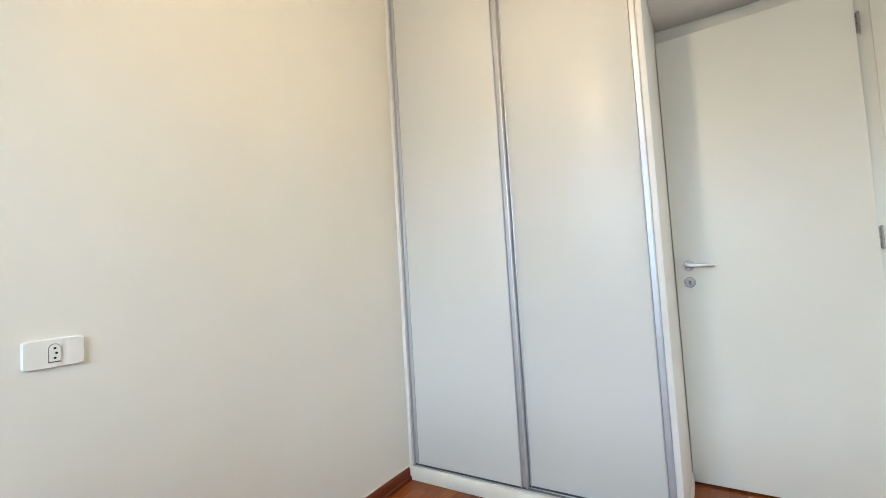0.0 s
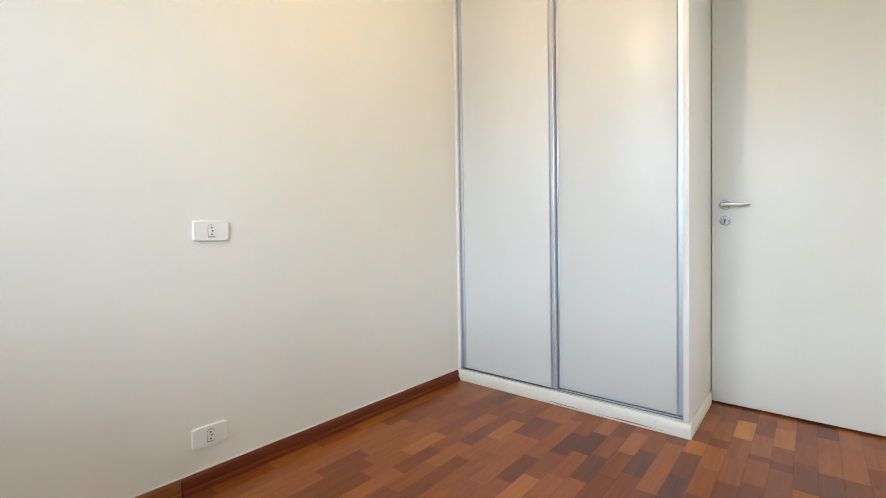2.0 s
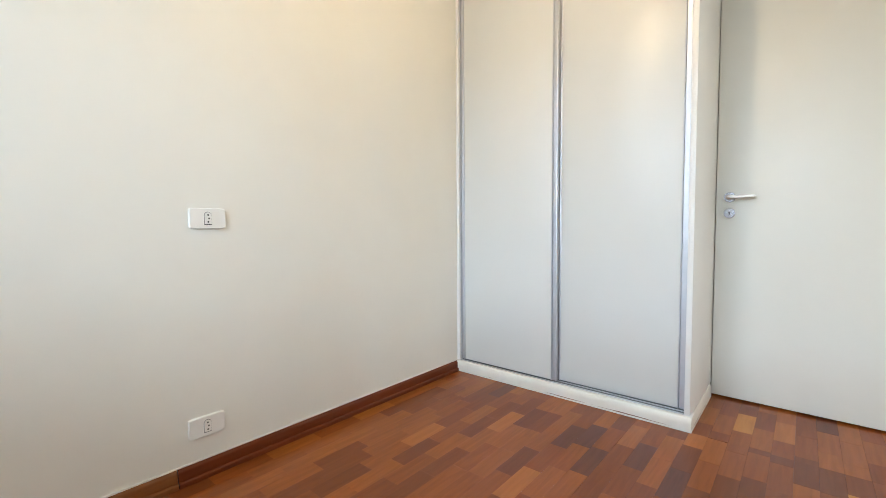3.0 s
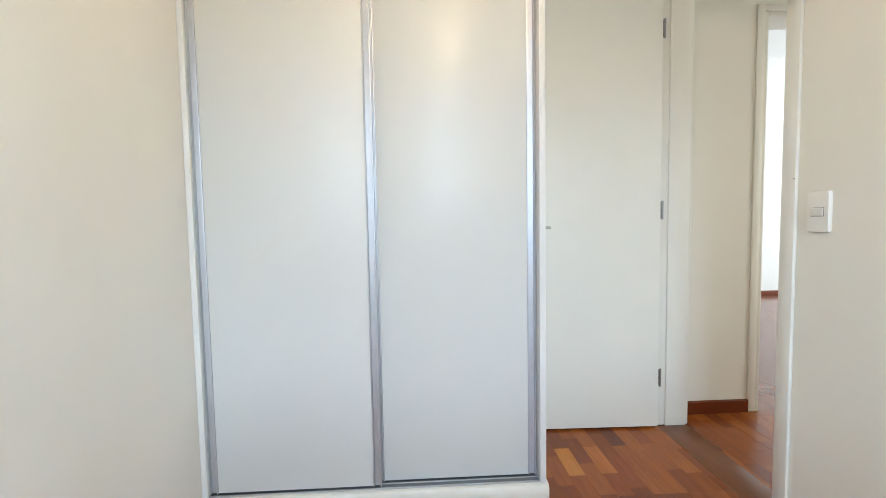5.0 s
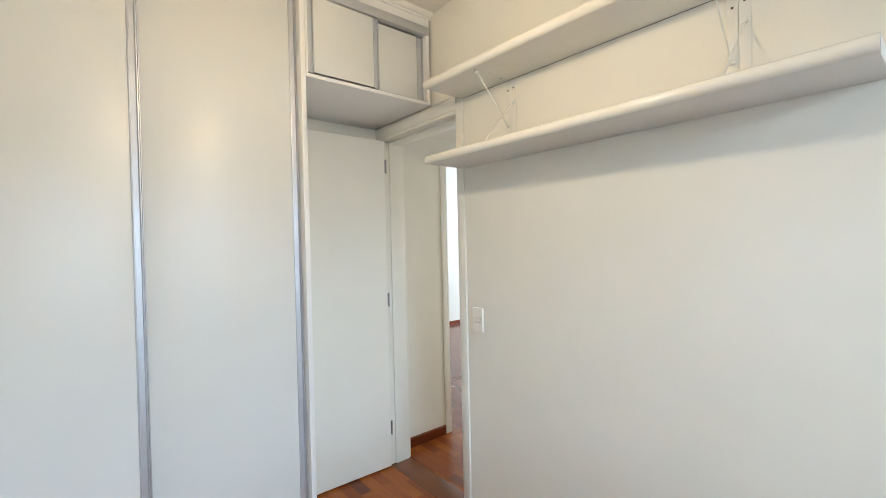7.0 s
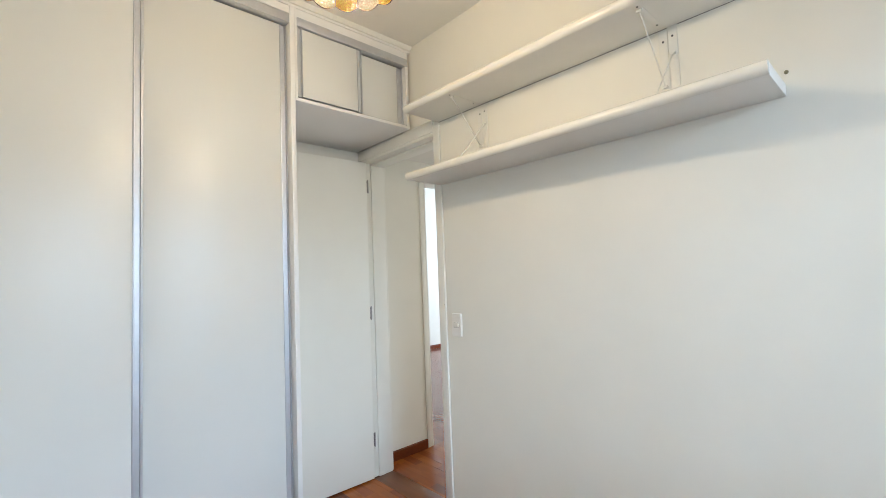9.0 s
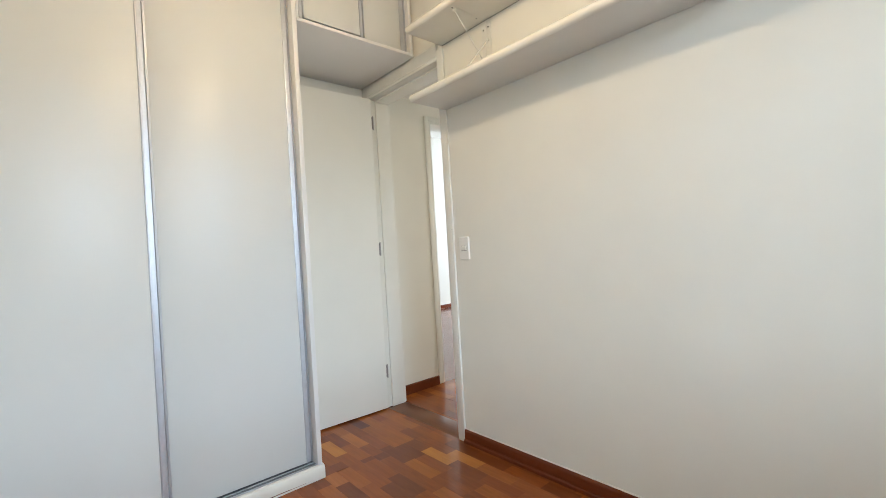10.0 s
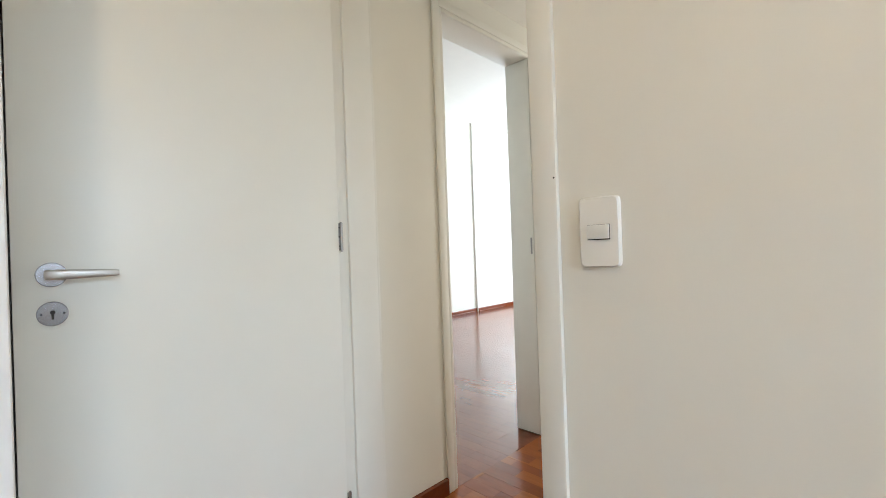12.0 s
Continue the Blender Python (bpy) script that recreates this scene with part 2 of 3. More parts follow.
# ---- building helpers ----
def box(bm, x0, x1, y0, y1, z0, z1, bevel=0.0, segments=2):
    """Adds one box, its edges rounded by bevel."""
    vs = [bm.verts.new((x, y, z)) for x in (x0, x1) for y in (y0, y1) for z in (z0, z1)]
    faces = [bm.faces.new([vs[i] for i in q]) for q in ((0, 1, 3, 2), (4, 6, 7, 5), (0, 4, 5, 1), (2, 3, 7, 6), (0, 2, 6, 4), (1, 5, 7, 3))]
    if bevel:
        edges = list({e for f in faces for e in f.edges})
        bmesh.ops.bevel(bm, geom=edges, offset=bevel, segments=segments, profile=0.5, affect="EDGES")
    return bm


def boxes(*items, bevel=0.0, segments=2):
    bm = bmesh.new()
    for it in items:
        box(bm, *it, bevel=bevel, segments=segments)
    return bm


def prism(profile, a, b, axis="y"):
    """A closed outline of (u, z) points, swept from a to b along x or y."""
    bm = bmesh.new()
    rings = []
    for s in (a, b):
        rings.append([bm.verts.new((u, s, z) if axis == "y" else (s, u, z)) for u, z in profile])
    n = len(profile)
    for i in range(n):
        bm.faces.new((rings[0][i], rings[0][(i + 1) % n], rings[1][(i + 1) % n], rings[1][i]))
    bm.faces.new(rings[0]), bm.faces.new(rings[1][::-1])
    return bm


def tube(bm, p, q, r, r2=None, sides=16):
    """A rod from p to q."""
    p, q = Vector(p), Vector(q)
    m = Matrix.Translation((p + q) / 2) @ (q - p).to_track_quat("Z", "Y").to_matrix().to_4x4()
    bmesh.ops.create_cone(bm, cap_ends=True, segments=sides, radius1=r, radius2=r if r2 is None else r2, depth=(q - p).length, matrix=m)
    return bm


def lathe(profile, sides=32):
    """Turns (r, z) points about the z axis."""
    bm = bmesh.new()
    rings = [[bm.verts.new((r * math.cos(a), r * math.sin(a), z)) for a in (i * math.tau / sides for i in range(sides))] for r, z in profile]
    for a, b in zip(rings, rings[1:]):
        for i in range(sides):
            bm.faces.new((a[i], a[(i + 1) % sides], b[(i + 1) % sides], b[i]))
    return bm


def part(name, bm, material, parent=None, label="", smooth=True):
    bmesh.ops.recalc_face_normals(bm, faces=bm.faces)
    me = bpy.data.meshes.new(name)
    bm.to_mesh(me)
    bm.free()
    me.materials.append(material)
    ob = new(name, me)
    if smooth:
        me.shade_smooth()
        me.set_sharp_from_angle(angle=radians(32))
    if parent:
        ob.parent = parent
    return tagged(ob, label)


def structure(name, bm, material, label, category):
    return tagged(part(name, bm, material), label, category, kind="structure")


def thing(name, at, label, category, group="", turn=0):
    ob = new(name)
    ob.empty_display_size = 0.05
    ob.matrix_world = pose(*at, 0, 0, turn)
    return tagged(ob, label, category, group)


def rounded_plate(w, h, d, bulge=0.004, r=0.008):
    """A switch plate in the x-z plane, facing -y: its upper and lower edges slightly arched."""
    bm = bmesh.new()
    pts = []
    for i in range(64):
        a = (i + 0.5) * math.tau / 64
        ca, sa = math.cos(a), math.sin(a)
        x, z = math.copysign(abs(ca) ** 0.11, ca), math.copysign(abs(sa) ** 0.11, sa)
        pts.append((x * (w / 2 + bulge * 0.35 * (1 - z * z)), -z * (h / 2 + bulge * (1 - x * x))))
    back = [bm.verts.new((x, 0, z)) for x, z in pts]
    front = [bm.verts.new((x, -d * 0.6, z)) for x, z in pts]
    top = [bm.verts.new((x * (1 - r / w * 1.6), -d, z * (1 - r / h * 1.6))) for x, z in pts]
    n = len(pts)
    for a, b in ((back, front), (front, top)):
        for i in range(n):
            bm.faces.new((a[i], a[(i + 1) % n], b[(i + 1) % n], b[i]))
    bm.faces.new(top), bm.faces.new(back[::-1])
    return bm


# ---- plan ----
R = 1.97            # inner face of the wall with the shelves
W = 1.25            # width of the wardrobe
H = 2.69            # ceiling of the bedroom
BACK = -3.20        # wall with the window
NICHE = 0.60        # wall behind wardrobe and open door
HALL = 0.64         # hall wall with the second doorway
FAR = 3.90          # far wall of the room across the hall
H2 = 3.08
D1A, D1B, D1H = -0.192, 0.53, 2.10      # bedroom doorway
D2A, D2B, D2H = 2.59, 3.26, 2.058     # doorway across the hall

# ---- large structure ----
wall_left = structure("wall_left", boxes((-0.15, 0, BACK - 0.15, NICHE + 0.22, -0.12, H + 0.1)), WALL, "smooth off-white painted bedroom wall with two sockets", "wall")
wall_window = structure("wall_window", boxes((0, 0.32, BACK - 0.15, BACK, -0.12, H + 0.1), (1.68, R + 0.15, BACK - 0.15, BACK, -0.12, H + 0.1),
    (0.32, 1.68, BACK - 0.15, BACK, -0.12, 0.98), (0.32, 1.68, BACK - 0.15, BACK, 2.22, H + 0.1)), WALL, "off-white painted wall around the bedroom window", "wall")
wall_right = structure("wall_right", boxes((R, R + 0.15, BACK, D1A - 0.02, -0.12, H + 0.1), (R, R + 0.15, D1A - 0.02, D1B + 0.02, D1H + 0.02, H + 0.1),
    (R, R + 0.15, D1B + 0.02, NICHE, -0.12, H + 0.1)), WALL, "smooth off-white painted bedroom wall with shelves and a light switch", "wall")
wall_niche = structure("wall_niche", boxes((0, R + 0.15, NICHE, NICHE + 0.22, -0.12, H + 0.1)), WALL, "off-white painted wall behind the open door", "wall")
wall_hall = structure("wall_hall", boxes((R + 0.15, D2A - 0.02, HALL, HALL + 0.15, -0.12, H2 + 0.1), (D2B + 0.02, 8.4, HALL, HALL + 0.15, -0.12, H2 + 0.1),
    (D2A - 0.02, D2B + 0.02, HALL, HALL + 0.15, D2H + 0.02, H2 + 0.1)), WALL, "off-white painted hall wall with a doorway", "wall")
# the doorway gap at the hall's end is unseen, added for the fill lamp
wall_hall_side = structure("wall_hall_side", boxes((R + 0.15, 4.3, -0.75, -0.60, -0.12, 2.4),
    (4.3, 4.45, -0.75, -0.47, -0.12, 2.4), (4.3, 4.45, 0.47, HALL, -0.12, 2.4), (4.3, 4.45, -0.47, 0.47, 2.1, 2.4), (4.3, 4.45, -0.47, 0.47, -0.12, 0.0)), WALL, "plain off-white hall walls", "wall")
wall_far = structure("wall_far", boxes((2.05, 6.58, FAR, FAR + 0.15, -0.12, H2 + 0.1), (6.58, 8.4, FAR - 0.03, FAR + 0.15, -0.12, H2 + 0.1)), WALL, "bright white far wall of the room across the hall, with a small step", "wall")
# the opening in this wall is for the added, unseen window
wall_far_end = structure("wall_far_end", boxes((8.4, 8.55, HALL, 1.28, -0.12, H2 + 0.1), (8.4, 8.55, 3.52, FAR + 0.15, -0.12, H2 + 0.1),
    (8.4, 8.55, 1.28, 3.52, -0.12, 0.73), (8.4, 8.55, 1.28, 3.52, 2.47, H2 + 0.1)), WALL, "white end wall of the room across the hall", "wall")
wall_far_side = structure("wall_far_side", boxes((2.05, 2.2, HALL + 0.15, FAR, -0.12, H2 + 0.1)), WALL, "white side wall of the room across the hall", "wall")

ceiling = structure("ceiling", boxes((0, R, BACK, NICHE, H, H + 0.1)), CEIL, "plain off-white bedroom ceiling", "ceiling")
ceiling_hall = structure("ceiling_hall", boxes((R + 0.15, 4.3, -0.6, HALL, 2.22, 2.35)), CEIL, "low plain off-white hall ceiling", "ceiling")
ceiling_far = structure("ceiling_far", boxes((2.2, 8.4, HALL + 0.15, FAR - 0.03, H2, H2 + 0.1), (2.2, 6.58, FAR - 0.03, FAR, H2, H2 + 0.1)), CEIL, "white ceiling of the room across the hall", "ceiling")
cove = prism([(-0.0005, H), (-0.0005, H - 0.022), (-0.008, H - 0.020), (-0.014, H - 0.012), (-0.020, H - 0.005), (-0.021, H)], 0.0, R - 0.001, axis="x")
structure("cornice", cove, TRIM, "small white cove moulding above the wardrobe", "moulding")

floor = structure("floor", boxes((0, R, BACK, NICHE, -0.12, -0.0045), (R, R + 0.15, D1A - 0.02, D1B + 0.02, -0.12, -0.0045), (R + 0.15, 4.3, -0.6, HALL, -0.12, -0.0045),
    (D2A - 0.02, D2B + 0.02, HALL, HALL + 0.15, -0.12, -0.0045), (2.2, 8.4, HALL + 0.15, FAR, -0.12, -0.0045)), JOINT, "glossy reddish-brown strip parquet floor", "floor")
structure("ground", boxes((-60, 60, -3000, BACK - 0.3, -9.2, -9.0)), GROUND, "dull ground far below the window", "ground")


# ---- door frames ----
frame_a = thing("door_frame", (0, 0, 0), "white enamelled door frame with moulded casing round the bedroom doorway", "door frame")
frame_a["kind"] = "structure"
CW = 0.052
part("casing", boxes((R - 0.012, R, D1A - CW, D1A, 0, D1H + CW), bevel=0.003), TRIM, frame_a)
bm = prism([(R, D1H), (R - 0.008, D1H), (R - 0.012, D1H + 0.006), (R - 0.012, D1H + 0.014), (R - 0.008, D1H + 0.018), (R - 0.012, D1H + 0.022),
    (R - 0.012, D1H + 0.084), (R - 0.006, D1H + 0.09), (R, D1H + 0.09)], D1A, NICHE - 0.002)
part("head_casing", bm, TRIM, frame_a)
part("nail_hole", tube(bmesh.new(), (R - 0.0126, D1A - CW + 0.0045, 1.156), (R - 0.0116, D1A - CW + 0.0045, 1.156), 0.0018, sides=8), DARK, frame_a, "tiny dark nail hole")
part("jamb", boxes((R - 0.006, R + 0.156, D1A - 0.02, D1A, 0, D1H), bevel=0.002), TRIM, frame_a)
part("hinge_jamb", boxes((R - 0.006, R + 0.152, D1B, D1B + 0.02, 0, D1H), (R + 0.04, R + 0.145, D1B - 0.012, D1B, 0, D1H - 0.012), bevel=0.002), TRIM, frame_a)
part("head_jamb", boxes((R - 0.005, R + 0.155, D1A, D1B, D1H, D1H + 0.02), (R + 0.04, R + 0.145, D1A, D1B, D1H - 0.012, D1H), bevel=0.002), TRIM, frame_a)
part("hall_casing", boxes((R + 0.15, R + 0.162, D1B, D1B + 0.06, 0, D1H + 0.06), (R + 0.15, R + 0.162, D1A - 0.06, D1A, 0, D1H + 0.06), (R + 0.15, R + 0.162, D1A, D1B, D1H + 0.001, D1H + 0.06), bevel=0.002), TRIM, frame_a)

frame_b = thing("door_frame", (0, 0, 0), "white enamelled door frame round the doorway across the hall, with a steel hinge leaf", "door frame")
frame_b["kind"] = "structure"
yh = HALL - 0.009
part("casing", boxes((D2A - 0.062, D2A - 0.02, yh, HALL, 0, D2H + 0.055), (D2A - 0.02, D2A - 0.001, yh + 0.003, HALL + 0.001, 0, D2H + 0.02), bevel=0.003), TRIM, frame_b)
part("casing", boxes((D2B + 0.001, D2B + 0.02, yh + 0.003, HALL + 0.001, 0, D2H + 0.02), (D2B + 0.02, D2B + 0.055, yh, HALL, 0, D2H + 0.055), bevel=0.003), TRIM, frame_b)
part("head_casing", boxes((D2A - 0.02, D2B + 0.02, yh, HALL, D2H + 0.02, D2H + 0.055), (D2A - 0.001, D2B + 0.001, yh + 0.003, HALL + 0.001, D2H, D2H + 0.02), bevel=0.003), TRIM, frame_b)
part("jamb", boxes((D2A - 0.019, D2A, HALL + 0.002, HALL + 0.152, 0, D2H), bevel=0.002), TRIM, frame_b)
part("hinge_jamb", boxes((D2B, D2B + 0.019, HALL + 0.002, HALL + 0.152, 0.004, D2H), bevel=0.002), TRIM, frame_b)
part("head_jamb", boxes((D2A, D2B, HALL + 0.002, HALL + 0.152, D2H, D2H + 0.018), bevel=0.002), TRIM, frame_b)
part("hinge", boxes((D2B - 0.002, D2B, HALL + 0.012, HALL + 0.022, 0.99, 1.08), bevel=0.0008), STEEL, frame_b, "small satin steel hinge leaf")

# ---- bedroom door, open against the niche ----
LW = 0.706
door = thing("door_1", (1.959, 0.499, 0), "flush white lacquered bedroom door, standing open beside the wardrobe", "door", turn=-1.6)
door["kind"] = "structure"
part("leaf", boxes((-LW, 0, 0, 0.035, 0.010, 2.095), bevel=0.0015), DOOR, door)


def hinge(z):
    bm = boxes((-0.001, 0.013, 0.002, 0.004, z - 0.042, z + 0.042), bevel=0.0006)
    tube(bm, (0.009, -0.001, z - 0.042), (0.009, -0.001, z + 0.042), 0.0046)
    for dz in (-0.0435, 0.0435):
        tube(bm, (0.009, -0.001, z + dz - 0.002), (0.009, -0.001, z + dz + 0.002), 0.0035)
    ob = part("hinge", bm, STEEL, door, "satin steel butt hinge")
    for dz in (-0.028, 0.0, 0.028):
        part("screw", tube(bmesh.new(), (0.003, 0.0005, z + dz), (0.003, 0.0025, z + dz), 0.0022, sides=8), ALU_DARK, ob, "dark countersunk screw")


for z in (0.256, 1.081, 1.933):
    hinge(z)

hx = -0.649


def rose_disc(z, depth):
    """A round rose with a domed face, standing on the door."""
    bm = lathe([(0.0245, 0.0), (0.0243, depth * 0.80), (0.0231, depth), (0.0001, depth)], 36)
    bmesh.ops.transform(bm, matrix=Matrix.Translation((hx, 0, z)) @ Matrix.Rotation(radians(90), 4, "X"), verts=bm.verts)
    return bm


handle = part("door_handle", rose_disc(1.008, 0.008), ROSE, door, "satin steel lever handle on a round rose")
bm = bmesh.new()
tube(bm, (hx, -0.007, 1.008), (hx, -0.040, 1.008), 0.0095, 0.0095, 24)
part("neck", bm, STEEL, handle, "round steel neck of the handle")
bm = bmesh.new()
rings = []
for u, h, d in ((-0.0115, 0.0075, 0.0045), (-0.009, 0.0100, 0.006), (0.010, 0.0102, 0.0062), (0.055, 0.0086, 0.0055), (0.098, 0.0068, 0.0048), (0.1045, 0.0058, 0.0040)):
    rings.append([bm.verts.new((hx + u, -0.040 - d * math.copysign(abs(math.cos(a)) ** 0.55, math.cos(a)), 1.0085 - (u + 0.0115) * 0.012 + h * math.copysign(abs(math.sin(a)) ** 0.55, math.sin(a)))) for a in (i * math.tau / 24 for i in range(24))])
for low, high in zip(rings, rings[1:]):
    for i in range(24):
        bm.faces.new((low[i], low[(i + 1) % 24], high[(i + 1) % 24], high[i]))
bm.faces.new(rings[0]), bm.faces.new(rings[-1][::-1])
part("lever", bm, LEVER, handle, "flattened satin steel lever, slimmer towards its tip")
rose = part("keyhole_rose", rose_disc(0.930, 0.006), ROSE, door, "round satin steel keyhole rose")
bm = boxes((hx - 0.002, hx + 0.002, -0.0068, -0.004, 0.919, 0.931))
tube(bm, (hx, -0.004, 0.933), (hx, -0.0068, 0.933), 0.0042, sides=12)
part("keyhole", bm, DARK, rose, "dark keyhole slot")
for dx in (-0.017, 0.017):
    part("screw", tube(bmesh.new(), (hx + dx, -0.0045, 0.930), (hx + dx, -0.0066, 0.930), 0.0022, sides=8), ALU_DARK, rose, "small dark screw")

# ---- wardrobe ----
DT = 2.573   # top of the doors' track
wr = thing("wardrobe", (0, 0, 0), "built-in white laminate wardrobe with two sliding doors and aluminium grip profiles", "wardrobe")
part("side_panel", boxes((0.001, 0.021, 0.002, 0.553, 0.066, 2.655), bevel=0.001), CARCASS, wr)
part("side_panel", boxes((W - 0.022, W, 0.0, 0.598, 0.066, 2.655), bevel=0.001), CARCASS, wr)
part("back_panel", boxes((0.021, W - 0.022, 0.545, 0.556, 0.066, 2.655)), CARCASS, wr)
part("top_panel", boxes((0.021, W - 0.022, 0.004, 0.545, 2.618, 2.655)), CARCASS, wr)
part("bottom_panel", boxes((0.021, W - 0.022, 0.075, 0.545, 0.066, 0.086)), CARCASS, wr)
arc = [(-0.0085, 0.0005), (-0.0095, 0.012), (-0.010, 0.03), (-0.009, 0.05), (-0.004, 0.0605), (0.004, 0.064), (0.07, 0.0645), (0.07, 0.0005)]
part("plinth", prism(arc, 0.001, W + 0.008, axis="x"), PLINTH, wr, "white painted plinth, its paint flaking along the floor")
arc = [(W + 0.008, 0.0005), (W + 0.008, 0.05), (W + 0.002, 0.0645), (W - 0.02, 0.0645), (W - 0.02, 0.0005)]
part("side_plinth", prism(arc, 0.0705, 0.492), PLINTH, wr)
part("top_rail", boxes((0.021, W - 0.022, 0.004, 0.075, DT, DT + 0.044), bevel=0.001), ALU, wr, "aluminium top track")
part("bottom_track", boxes((0.021, W - 0.022, 0.006, 0.012, 0.0655, 0.071), (0.021, W - 0.022, 0.036, 0.040, 0.0655, 0.071), (0.021, W - 0.022, 0.064, 0.068, 0.0655, 0.071), bevel=0.0008), ALU, wr, "aluminium bottom track")


# groove bed coloured darker to draw the shade line under the doors
part("track_groove", boxes((0.0215, W - 0.0225, 0.0122, 0.0358, 0.0652, 0.0672), (0.0215, W - 0.0225, 0.0402, 0.0638, 0.0652, 0.0672)), ALU_SHADE, wr, "aluminium groove between the track ribs, its shade put into a darker grey")


def sliding_door(parent, x0, x1, y, z0, z1, wl_, wr_):
    """A door between x0 and x1, its face at y: a laminate panel with an aluminium grip profile at each side."""
    panel = part("door", boxes((x0 + wl_, x1 - wr_, y + 0.003, y + 0.018, z0, z1), bevel=0.0008), PANEL, parent, "plain white laminate sliding door")
    for a, b, lip in ((x0, x0 + wl_, x0), (x1 - wr_, x1, x1)):
        s = 1 if lip == x0 else -1
        prof = [(lip, y + 0.022), (lip, y - 0.001), (lip + s * 0.004, y - 0.002), (lip + s * 0.006, y + 0.009),
                (lip + s * (b - a - 0.006), y + 0.010), (lip + s * (b - a - 0.004), y - 0.001), (lip + s * (b - a - 0.0003), y), (lip + s * (b - a - 0.0003), y + 0.022)]
        bm = bmesh.new()
        lo = [bm.verts.new((u, v, z0 - 0.002)) for u, v in prof]
        hi = [bm.verts.new((u, v, z1 + 0.002)) for u, v in prof]
        n = len(prof)
        for i in range(n):
            bm.faces.new((lo[i], lo[(i + 1) % n], hi[(i + 1) % n], hi[i]))
        bm.faces.new(lo), bm.faces.new(hi[::-1])
        part("grip_profile", bm, ALU, panel, "brushed aluminium grip profile")
    return panel


sliding_door(wr, 0.023, 0.640, 0.012, 0.0765, DT - 0.006, 0.030, 0.030)
sliding_door(wr, 0.622, W - 0.027, 0.041, 0.0765, DT - 0.006, 0.026, 0.030)
part("fascia", boxes((0.001, R - 0.0008, 0.001, 0.02, 2.656, H - 0.001)), CARCASS, wr, "white fascia strip up to the ceiling")

# ---- cupboard above the door ----
cb = thing("cupboard", (W + 0.001, 0, 2.187), "small white built-in cupboard with two sliding doors, above the open door", "cupboard")
CWD = R - 0.020 - W - 0.001
part("bottom_panel", boxes((0, CWD, -0.004, 0.596, 0.0, 0.017), bevel=0.001), CARCASS, cb)
part("side_panel", boxes((0, 0.012, 0.0, 0.596, 0.0175, 0.468), bevel=0.0008), CARCASS, cb)
part("side_panel", boxes((CWD - 0.020, CWD, 0.0, 0.596, 0.0175, 0.468), bevel=0.0008), CARCASS, cb)
part("back_panel", boxes((0.012, CWD - 0.02, 0.586, 0.596, 0.0175, 0.468)), CARCASS, cb)
part("top_panel", boxes((0.012, CWD - 0.02, 0.004, 0.586, 0.4225, 0.468)), CARCASS, cb)
part("top_rail", boxes((0.012, CWD - 0.004, -0.004, 0.06, 0.378, 0.422), bevel=0.001), ALU, cb, "aluminium top track")
# dark colour stands in for the shade under the cupboard doors
part("bottom_track", boxes((0.012, CWD - 0.02, 0.004, 0.06, 0.0175, 0.021)), ALU_DARK, cb, "bottom track groove, coloured dark for its shade")
sliding_door(cb, 0.014, 0.380, 0.004, 0.030, 0.374, 0.028, 0.028)
sliding_door(cb, 0.362, CWD - 0.022, 0.030, 0.026, 0.371, 0.022, 0.040)

# ---- baseboards ----
BH = 0.062


def baseboard(name, a, b, face, out, axis, material, label, height=BH, shoe=True):
    """Skirting with a rounded top and a small groove, its back on the wall's face."""
    p = [(face, 0.0), (face + out * 0.022, 0.0), (face + out * 0.022, 0.014), (face + out * 0.019, 0.0185), (face + out * 0.013, 0.0195), (face + out * 0.013, height - 0.014), (face + out * 0.010, height - 0.004), (face + out * 0.006, height), (face, height)]
    if not shoe:
        p = [(face, 0.0), (face + out * 0.014, 0.0), (face + out * 0.014, height - 0.005), (face + out * 0.011, height - 0.0005), (face + out * 0.008, height), (face, height)]
    return structure(name, prism(p, a, b, axis), material, label, "baseboard")


baseboard("baseboard", -1.526, -0.0105, 0, 1, "y", BOARD, "reddish-brown varnished wooden baseboard along the socket wall")
baseboard("baseboard", BACK, -1.529, 0, 1, "y", BOARD_PALE, "paler brown varnished baseboard length along the socket wall")
baseboard("baseboard", BACK, D1A - CW - 0.001, R, -1, "y", BOARD, "dark reddish-brown varnished baseboard under the shelves", 0.070)
baseboard("baseboard", 0.0205, R - 0.0205, BACK, 1, "x", BOARD, "reddish-brown varnished baseboard under the window")
baseboard("baseboard", R + 0.165, D2A - 0.0625, HALL, -1, "x", BOARD, "reddish-brown varnished baseboard on the hall wall", 0.068, shoe=False)
baseboard("baseboard", D2B + 0.056, 4.3, HALL, -1, "x", BOARD, "reddish-brown varnished baseboard on the hall wall beyond the doorway")
baseboard("baseboard", 2.2, 6.578, FAR, -1, "x", BOARD, "reddish-brown baseboard along the far white wall")
baseboard("baseboard", 6.60, 8.4, FAR - 0.03, -1, "x", BOARD, "reddish-brown baseboard on the stepped far wall")
for x0, x1, y0, y1, z0 in ((0.0, 0.0055, BACK, -0.011, BH), (R - 0.0055, R, BACK, D1A - CW - 0.001, 0.070)):
    structure("trim", boxes((x0, x1, y0, y1, z0 + 0.0002, z0 + 0.0035)), CAULK, "thin pale caulk line along the baseboard", "trim")


